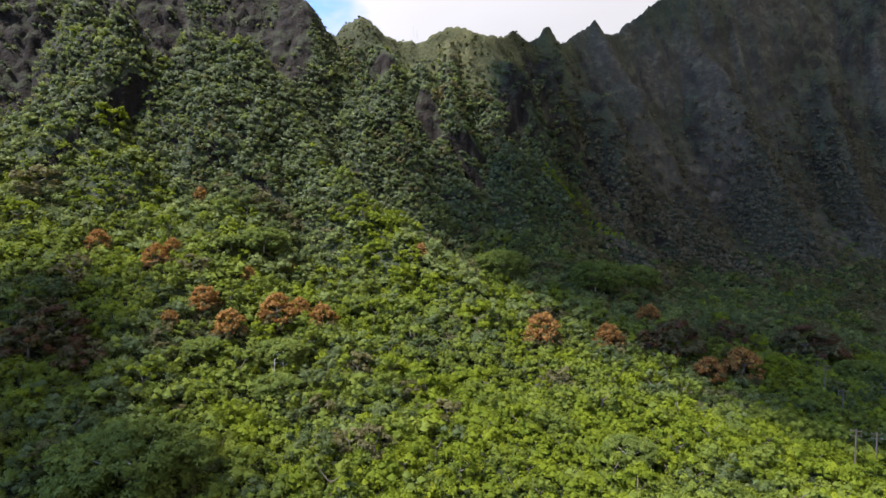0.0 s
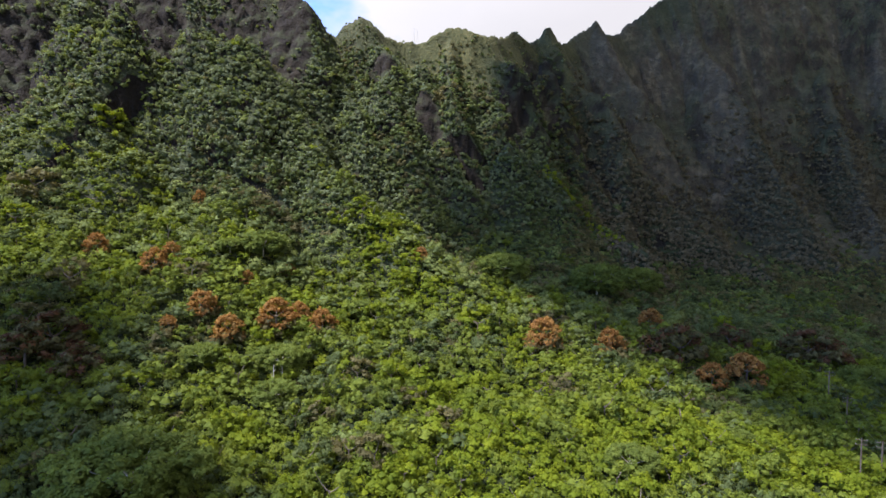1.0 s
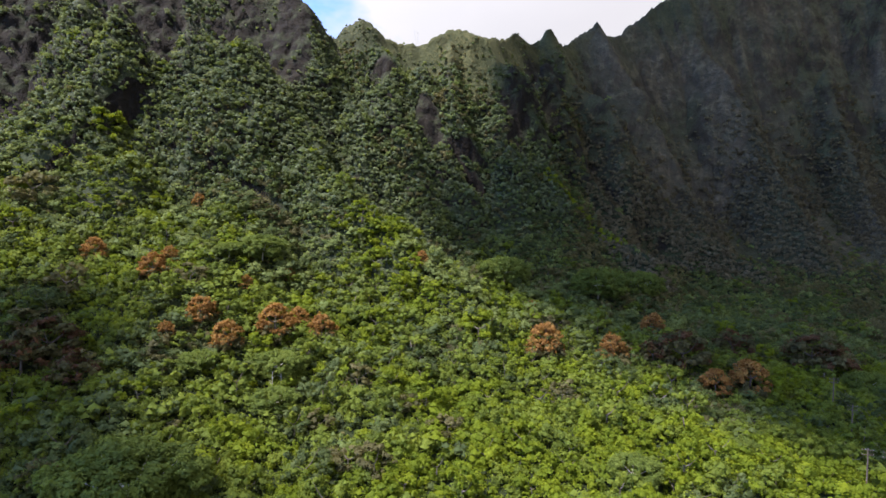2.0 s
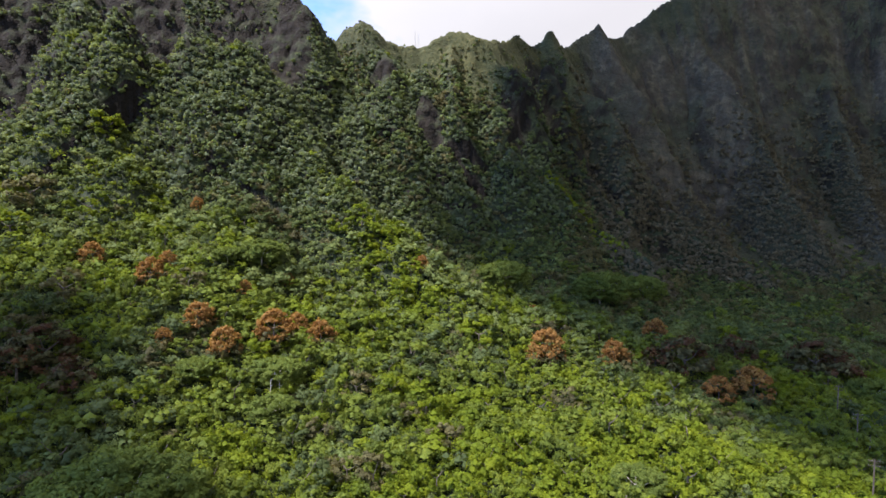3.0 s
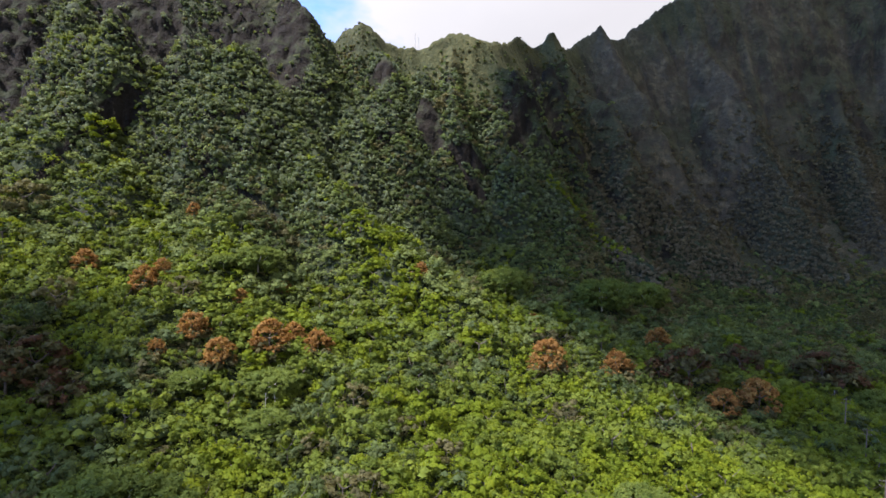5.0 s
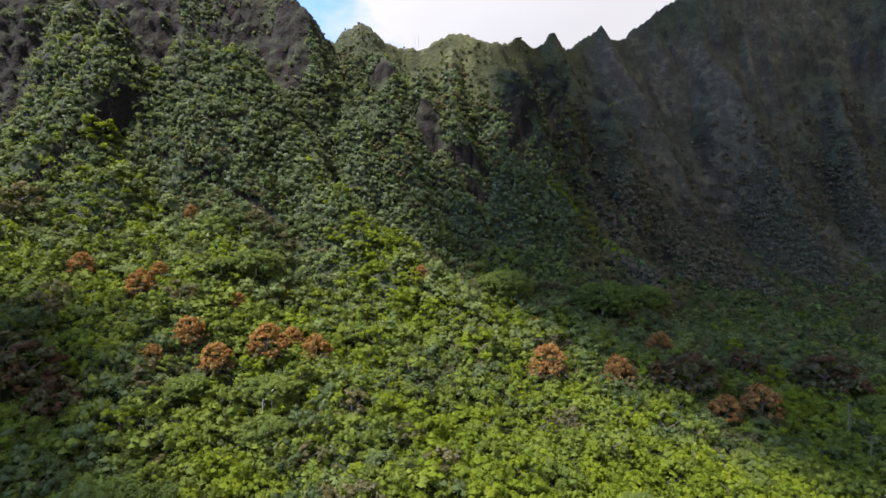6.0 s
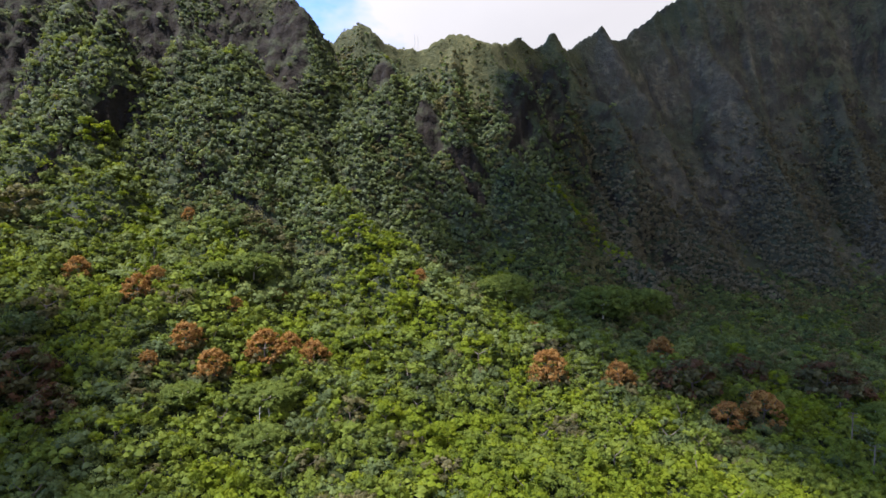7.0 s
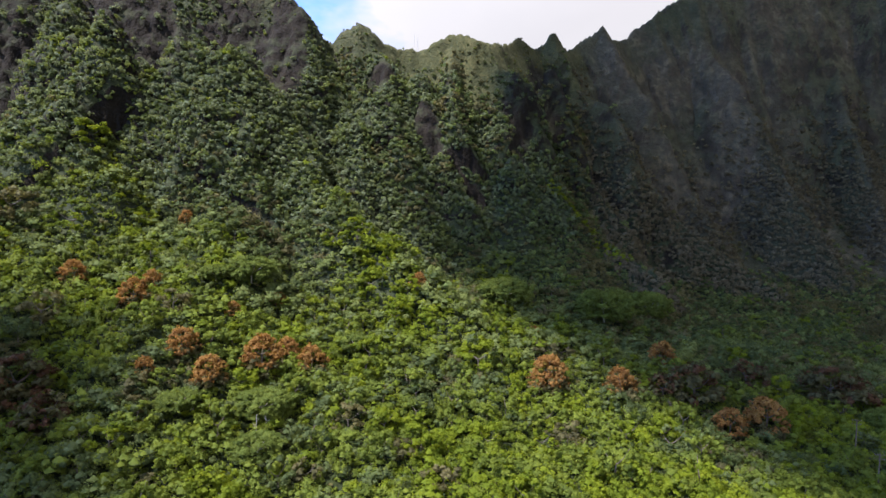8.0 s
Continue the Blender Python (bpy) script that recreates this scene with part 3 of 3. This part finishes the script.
share = (np.where(st < 1.2, 0.50, 0.85) - 0.4 * dim * np.clip((y - 400) / 60, 0, 1)) * np.sqrt(1 + st ** 2) * np.clip((4.0 + 0.8 * hold - st) / 0.9, 0.1, 1) * np.clip(d / 24, 0.22, 1) * (1 - 0.95 * bare_rock(x, y)) * (1 - dry_hazed_slope(x, y) * np.clip((130 - d) / 60, 0, 1)) * np.clip(1 - 1.3 * meadow_and_lit_patches(x, y), 0, 1) * (1 - dim * (st > 1.2) * np.clip((110 - d) / 60, 0, 1))
on = rng.uniform(0, 1, len(x)) < share
x, y, st, d, dim = x[on], y[on], st[on], d[on], dim[on]
size = (1.5 + 2.7 * rng.uniform(0, 1, len(x)) ** 2.4) * np.clip(0.35 + d / 45, 0, 1)
low = st < 1.2
wood(x[low], y[low], size[low], 4, 11, 0.66, 0.6, False, " below the cliffs", HAZED_KINDS, drop=-0.05)
west = ~low & (dim < 0.6)
wood(x[west], y[west], size[west], 3, 13, 0.72, 0.45, False, "", CLIFF_KINDS, drop=-0.06)
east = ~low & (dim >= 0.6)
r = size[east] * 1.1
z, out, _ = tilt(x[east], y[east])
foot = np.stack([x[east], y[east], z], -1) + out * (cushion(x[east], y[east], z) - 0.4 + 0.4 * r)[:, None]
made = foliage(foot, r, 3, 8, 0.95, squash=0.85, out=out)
tagged(new("mountain_scrub", leaf_mesh("mountain_scrub", made, LEAF_EAST_HAZE)), "dull scrub, paled by haze in its colour, at the foot of the eastern mountain", "shrubs", kind="stuff")

# a sunlit strip along the spine of the low eastern spur, imitated by bright shrubs
t = rng.uniform(0, 1, 110)
x = np.interp(t, [0, 0.45, 1], [72, 96, 122]) + rng.normal(0, 1.6, len(t))
y = np.interp(t, [0, 0.45, 1], [402, 402, 377]) + rng.normal(0, 1.6, len(t))
z, out, _ = tilt(x, y)
r = rng.uniform(1.2, 2.4, len(t))
made = foliage(np.stack([x, y, z], -1) + out * (cushion(x, y, z) + 0.6 * r)[:, None], r, 5, 14, 0.55, squash=0.9, tones=rng.uniform(0.6, 1.0, len(t)), out=out)
tagged(new("ridge_thicket", leaf_mesh("ridge_thicket", made, LEAF_BRIGHT)), "bright yellow-green shrubs standing in for a sunlit strip along a spur", "shrubs", kind="stuff")

# ---------------------------------------------------------------- trees


def part(name, me, parent, label=""):
    ob = new(name, me)
    ob.parent = parent
    return tagged(ob, label)


def tube(points, radii, sides=6):
    """Vertices and quads of a bent, tapering tube."""
    pts, v, c = np.array(points, float), [], []
    for i, p in enumerate(pts):
        t = unit(pts[min(i + 1, len(pts) - 1)] - pts[max(i - 1, 0)])
        a = unit(np.cross(t, [0.31, 0.95, 0.05]))
        b = np.cross(t, a)
        for k in range(sides):
            w = 2 * math.pi * k / sides
            v.append(p + radii[i] * (a * math.cos(w) + b * math.sin(w)))
    for i in range(len(pts) - 1):
        for k in range(sides):
            q, r = i * sides + k, i * sides + (k + 1) % sides
            c += [q, r, r + sides, q + sides]
    return np.array(v), np.array(c)


def tube_mesh(name, points, radii, mat, sides=6):
    v, c = tube(points, radii, sides)
    me = sheet_mesh(name, v, 4, c)
    me.materials.append(mat)
    return me


def bent(a, b, sag, steps=5):
    a, b = np.array(a, float), np.array(b, float)
    return [a + (b - a) * t + np.array([0, 0, sag * math.sin(math.pi * t)]) for t in np.linspace(0, 1, steps)]


def tree(name, label, category, group, high, wide, crowns, limbs=3, thick=0.3, pale=BARK):
    """A tree at the origin: trunk, limbs and the parts of its crown. crowns: (part, label, material, made foliage)."""
    root = tagged(new(name), label, category, group)
    fork = high * 0.45
    lean = rng.uniform(-0.06, 0.06, 2) * high
    part("trunk", tube_mesh("trunk", bent((0, 0, -1.5), (lean[0], lean[1], fork), 0.0), np.linspace(thick * 1.4, thick * 0.8, 5), pale), root)
    for k in range(limbs):
        w = 2 * math.pi * (k + rng.uniform(-0.2, 0.2)) / limbs
        end = (math.cos(w) * wide * 0.62, math.sin(w) * wide * 0.62, high * rng.uniform(0.74, 0.86))
        part("limb", tube_mesh("limb", bent((lean[0], lean[1], fork - 0.3), end, -0.06 * high), np.linspace(thick * 0.7, thick * 0.18, 5), pale, 5), root)
    for piece, text, mat, made in crowns:
        part(piece, leaf_mesh(piece, made, mat), root, text)
    return root


def lobed(high, wide, lobes, leaves, leaf, lo, hi, mat_tone, squash=0.8, flat=0.0, core=0.4, rows=1.0, quads=True):
    """Foliage of one crown, made of separate round lobes set on a dome between the heights lo and hi (shares of the dome)."""
    lift = rng.uniform(lo, hi, lobes)
    ang = np.arange(lobes) * 2.39996 + rng.uniform(-0.3, 0.3, lobes)
    ring = np.sqrt(np.clip(1 - lift ** 2, 0.02, 1)) * rng.uniform(0.62, 0.9, lobes)
    thick = wide * squash
    base = high - thick
    c = np.stack([np.cos(ang) * ring * wide, np.sin(ang) * ring * wide, base + lift * thick * 0.82], -1)
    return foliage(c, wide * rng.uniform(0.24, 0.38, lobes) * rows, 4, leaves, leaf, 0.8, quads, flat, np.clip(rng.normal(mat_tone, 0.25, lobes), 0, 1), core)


def mango(orange):
    wide, high = 7.0, 11.5
    if orange:
        crowns = [("crown", "dark olive leaves low in the crown", LEAF_OLIVE, lobed(high, wide, 26, 16, 0.5, -0.75, 0.2, 0.25, 1.25, rows=1.1)),
                  ("young_leaves", "rust-orange flush of young leaves", LEAF_ORANGE, lobed(high, wide, 78, 12, 0.36, -0.12, 1.0, 0.5, 1.3, rows=0.78))]
        return tree("mango_tree", "round-headed mango tree flushed with rust-orange young leaves", "tree", "rust-coloured mango trees", high, wide, crowns)
    crowns = [("crown", "dull dark leaves", LEAF_OLIVE, lobed(high, wide, 34, 18, 0.44, -0.9, 1.0, 0.12, 1.35)),
              ("young_leaves", "dull reddish-brown young leaves", LEAF_RUSSET, lobed(high, wide, 14, 16, 0.42, 0.1, 1.0, 0.2, 1.35))]
    return tree("mango_tree", "dark brownish mango tree with a dense rounded crown", "tree", "dark mango trees", high, wide, crowns)


def umbrella_tree():
    wide, high = 12.0, 12.0
    crowns = [("crown", "", LEAF_FEATHER, lobed(high, wide, 140, 38, 0.30, -0.75, 1.0, 0.5, squash=0.5, flat=0.5, core=0.3, rows=0.7, quads=False))]
    return tree("umbrella_tree", "wide flat-topped tree with feathery green leaves", "tree", "flat-topped trees", high, wide, crowns, limbs=6, thick=0.3, pale=PALE_BARK)


def plant(makers, spots, nominal_wide, nominal_high, stout=1.3, sink=2.0):
    made = [m() for m in makers]
    used = set()
    for i, (x, y, wide, top) in enumerate(spots):
        g = float(ground_height(x, y))
        high = min(max(top - g, stout * wide), 2.0 * wide + 6)
        base = pose(x, y, g + min(0, max(top - g - high, -sink)), 0, 0, rng.uniform(0, 360))
        m = base @ Matrix.Diagonal((wide / nominal_wide, wide / nominal_wide, high / nominal_high, 1))
        k = i % len(made)
        if k not in used:
            used.add(k)
            made[k].matrix_basis = base
            made[k].scale = (wide / nominal_wide, wide / nominal_wide, high / nominal_high)
            continue
        s = made[k].scale.copy()
        copy_thing(made[k], m @ Matrix.Diagonal((1 / s[0], 1 / s[1], 1 / s[2], 1)))


plant([lambda: mango(True)] * 4, [(a, b, c * 1.08, d + 1.5) for a, b, c, d in ORANGE_MANGO], 7.0, 11.5, 1.65, 0.5)
plant([lambda: mango(False)] * 3, [(a, b, c * 1.15, d) for a, b, c, d in DARK_MANGO], 7.0, 11.5, 1.55, 0.5)
plant([umbrella_tree] * 3, UMBRELLA, 12.0, 12.0, 0.62)


def broadleaf(kind, place="on the lower slope", leaves=20, leaf=0.31):
    name, mat, label = [("bright_shrub_tree", LEAF_BRIGHT, "sunny yellow-green broad-leaved small tree"),
                        ("green_shrub_tree", LEAF_GREEN, "mid-green broad-leaved small tree"),
                        ("deep_green_tree", LEAF_DEEP, "dark green bushy small tree"),
                        ("candlenut_tree", LEAF_GREY, "pale silvery green candlenut tree"),
                        ("olive_tree_shrub", LEAF_OLIVE, "brownish olive bushy small tree")][kind]
    return tree(name, f"{label} {place}", "tree", label + "s", 7.0, 4.5, [("crown", "", mat, lobed(7.0, 4.5, 17, leaves, leaf, -0.9, 1.0, 0.5, quads=False))], limbs=2, thick=0.16)


x, y = scatter(-215, 215, 8.6, 140, 275)
on = in_sight(x, y, 5) & clear_of_trees(x, y, 1.0) & (rng.uniform(0, 1, len(x)) < 0.8)
x, y = x[on], y[on]
kind = plant_kind(x, y)
for k in range(5):
    xs, ys = x[kind == k][:290], y[kind == k][:290]
    spots = [(a, b, w, float(ground_height(a, b)) + w * t) for a, b, w, t in zip(xs, ys, 2.8 + 4.6 * rng.uniform(0, 1, len(xs)) ** 2, rng.uniform(1.3, 1.8, len(xs)))]
    spots += BIG_OLIVE if k == 4 else BIG_BRIGHT if k == 0 else []
    plant([lambda k=k: broadleaf(k)] * 3, spots, 4.5, 7.0)

# trees of the upper slope and of the shaded hollow to the east
x, y = scatter(-215, 330, 10.5, 277, 420)
on = in_sight(x, y, 5) & clear_of_trees(x, y, 1.0) & (along(x, y, CREST)[0] > 62) & (rng.uniform(0, 1, len(x)) < 0.75)
x, y = x[on], y[on]
on = tilt(x, y)[2] < 1.3
x, y = x[on], y[on]
kind = plant_kind(x, y)
for k in range(5):
    xs, ys = x[kind == k][:290], y[kind == k][:290]
    spots = [(a, b, w, float(ground_height(a, b)) + w * t) for a, b, w, t in zip(xs, ys, 3.0 + 4.2 * rng.uniform(0, 1, len(xs)) ** 2, rng.uniform(1.2, 1.7, len(xs)))]
    plant([lambda k=k: broadleaf(k, "below the cliffs", 10, 0.46)] * 2, spots, 4.5, 7.0)


def snag(x, y, high):
    root = tagged(new("dead_tree"), "bare pale dead tree standing among the shrubs", "dead tree", "dead trees")
    part("trunk", tube_mesh("trunk", bent((0, 0, -1), (0.3, 0.1, high), 0.0), np.linspace(0.24, 0.07, 5), PALE_BARK), root)
    for k in range(4):
        w, h = 1.7 * k + x, high * (0.45 + 0.13 * k)
        part("branch", tube_mesh("branch", bent((0.15, 0.05, h), (1.5 * math.cos(w), 1.5 * math.sin(w), h + 1.3), 0.2), np.linspace(0.1, 0.03, 5), PALE_BARK, 5), root)
    root.matrix_basis = pose(x, y, float(ground_height(x, y)))


snag(169.9, 250.4, 9.0)
snag(171.4, 247.8, 7.0)
snag(-60.3, 192.6, 9.0)
snag(-57.9, 194.9, 8.5)

# ---------------------------------------------------------------- poles and masts


def pole_line():
    spots = [(121.6, 157.9, 14.0), (126.7, 156.6, 13.0), (142.5, 191.9, 12.0), (152.2, 214.9, 12.0)]
    tips = []
    proto = None
    for x, y, high in spots:
        if proto is None:
            proto = tagged(new("utility_pole"), "weathered wooden utility pole with two crossarms on the valley floor", "utility pole", "utility poles")
            part("post", tube_mesh("post", [(0, 0, -1.5), (0, 0, 7), (0, 0, 14)], [0.24, 0.2, 0.16], WOOD, 8), proto)
            for z in (13.3, 11.9):
                arm = part("crossarm", tube_mesh("crossarm", [(-1.5, 0.2, z), (1.5, 0.2, z)], [0.09, 0.09], WOOD, 4), proto)
                for dx in (-1.35, 0.0 if z < 13 else -0.5, 1.35):
                    part("insulator", tube_mesh("insulator", [(dx, 0.2, z + 0.08), (dx, 0.2, z + 0.2), (dx, 0.2, z + 0.34)], [0.05, 0.09, 0.03], GLAZE, 6), arm)
            ob = proto
            ob.matrix_basis = pose(x, y, float(ground_height(x, y)), 0, 0, -20)
        else:
            ob = copy_thing(proto, pose(x, y, float(ground_height(x, y)), 0, 0, -20))
        tips.append(np.array([x, y, float(ground_height(x, y)) + 13.6]))
    for a, b in zip(tips[1:], tips[2:]):
        for off in (-1.35, 1.35):
            d = np.array([off, -0.35 * off, 0])
            me = tube_mesh("power_line", bent(a + d, b + d, -1.2, 9), [0.025] * 9, WIRE, 4)
            tagged(new("power_line", me), "thin dark power line strung between wooden poles", "cable", "power lines")


def plain(name, col, gloss, metal=0.0, grain=8.0):
    m, n = material(name)
    g = n.noise(n.add("ShaderNodeTexCoord").outputs["Object"], grain, 4.0)
    c = n.mix(g, rgb(*[0.6 * v for v in col]), rgb(*[1.25 * v for v in col]))
    s = n.add("ShaderNodeBsdfPrincipled", {"Base Color": c, "Roughness": gloss, "Metallic": metal})
    n.add("ShaderNodeOutputMaterial", {"Surface": s.outputs[0]})
    return m


WOOD = plain("weathered_pole_wood", (0.10, 0.078, 0.06), 0.85)
GLAZE = plain("glazed_insulator", (0.25, 0.24, 0.22), 0.3)
WIRE = plain("oxidised_wire", (0.06, 0.06, 0.06), 0.6)
STEEL = plain("galvanised_steel", (0.45, 0.46, 0.47), 0.5, 0.6)
pole_line()


def mast(x, y, high):
    root = tagged(new("radio_mast"), "slender steel radio mast standing on the ridge crest", "radio mast", "radio masts")
    z = float(ground_height(x, y))
    for k in range(3):
        w = 2.1 * k
        part("leg", tube_mesh("leg", [(0.3 * math.cos(w), 0.3 * math.sin(w), -1), (0.1 * math.cos(w), 0.1 * math.sin(w), high)], [0.05, 0.04], STEEL, 4), root)
    for k in range(6):
        h = high * (k + 0.5) / 6.5
        part("brace", tube_mesh("brace", [(-0.28, -0.2, h), (0.28, 0.2, h + 0.5)], [0.035, 0.035], STEEL, 4), root)
    root.matrix_basis = pose(x, y, z)


mast(-23.5, 447, 12)
mast(-21, 448, 11)

# ---------------------------------------------------------------- clouds


def cloud_material():
    m, n = material("cloud_vapour")
    g = n.noise(n.add("ShaderNodeTexCoord").outputs["Object"], 0.02, 5.0)
    c = n.mix(g, rgb(0.78, 0.79, 0.81), rgb(0.93, 0.93, 0.93))
    a = n.add("ShaderNodeBsdfDiffuse", {"Color": c})
    b = n.add("ShaderNodeBsdfTranslucent", {"Color": c})
    n.add("ShaderNodeOutputMaterial", {"Surface": n.add("ShaderNodeMixShader", {0: 0.5, 1: a.outputs[0], 2: b.outputs[0]}).outputs[0]})
    return m


VAPOUR = cloud_material()
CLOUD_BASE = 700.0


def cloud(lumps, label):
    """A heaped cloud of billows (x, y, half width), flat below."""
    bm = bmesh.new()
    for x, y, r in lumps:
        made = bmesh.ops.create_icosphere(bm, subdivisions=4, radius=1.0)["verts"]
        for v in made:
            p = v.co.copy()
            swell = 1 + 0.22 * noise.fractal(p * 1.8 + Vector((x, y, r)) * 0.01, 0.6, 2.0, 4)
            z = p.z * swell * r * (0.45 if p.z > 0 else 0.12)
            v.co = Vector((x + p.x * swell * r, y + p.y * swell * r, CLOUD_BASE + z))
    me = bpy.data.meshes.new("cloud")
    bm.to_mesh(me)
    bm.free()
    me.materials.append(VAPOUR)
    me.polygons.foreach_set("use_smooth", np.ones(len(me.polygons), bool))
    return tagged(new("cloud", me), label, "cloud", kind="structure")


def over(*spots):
    """Places on the slope to be shaded, carried up to the cloud's height along the sun's way."""
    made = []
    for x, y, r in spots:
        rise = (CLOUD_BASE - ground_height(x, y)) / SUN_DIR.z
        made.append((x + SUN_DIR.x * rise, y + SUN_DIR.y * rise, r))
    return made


# unseen clouds: each billow is set so that its shade lands on a chosen place
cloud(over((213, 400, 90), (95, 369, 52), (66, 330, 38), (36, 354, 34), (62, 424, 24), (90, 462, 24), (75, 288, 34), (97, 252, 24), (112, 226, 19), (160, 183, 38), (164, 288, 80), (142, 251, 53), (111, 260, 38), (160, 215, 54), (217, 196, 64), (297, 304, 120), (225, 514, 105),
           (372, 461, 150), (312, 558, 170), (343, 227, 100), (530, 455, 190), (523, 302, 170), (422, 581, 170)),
      "broad white cumulus, out of view, added to shade the eastern mountain")
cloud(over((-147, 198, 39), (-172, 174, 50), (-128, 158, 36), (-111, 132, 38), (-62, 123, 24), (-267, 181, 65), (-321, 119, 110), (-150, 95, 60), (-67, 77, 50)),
      "small white cumulus, out of view, added to shade the valley floor")
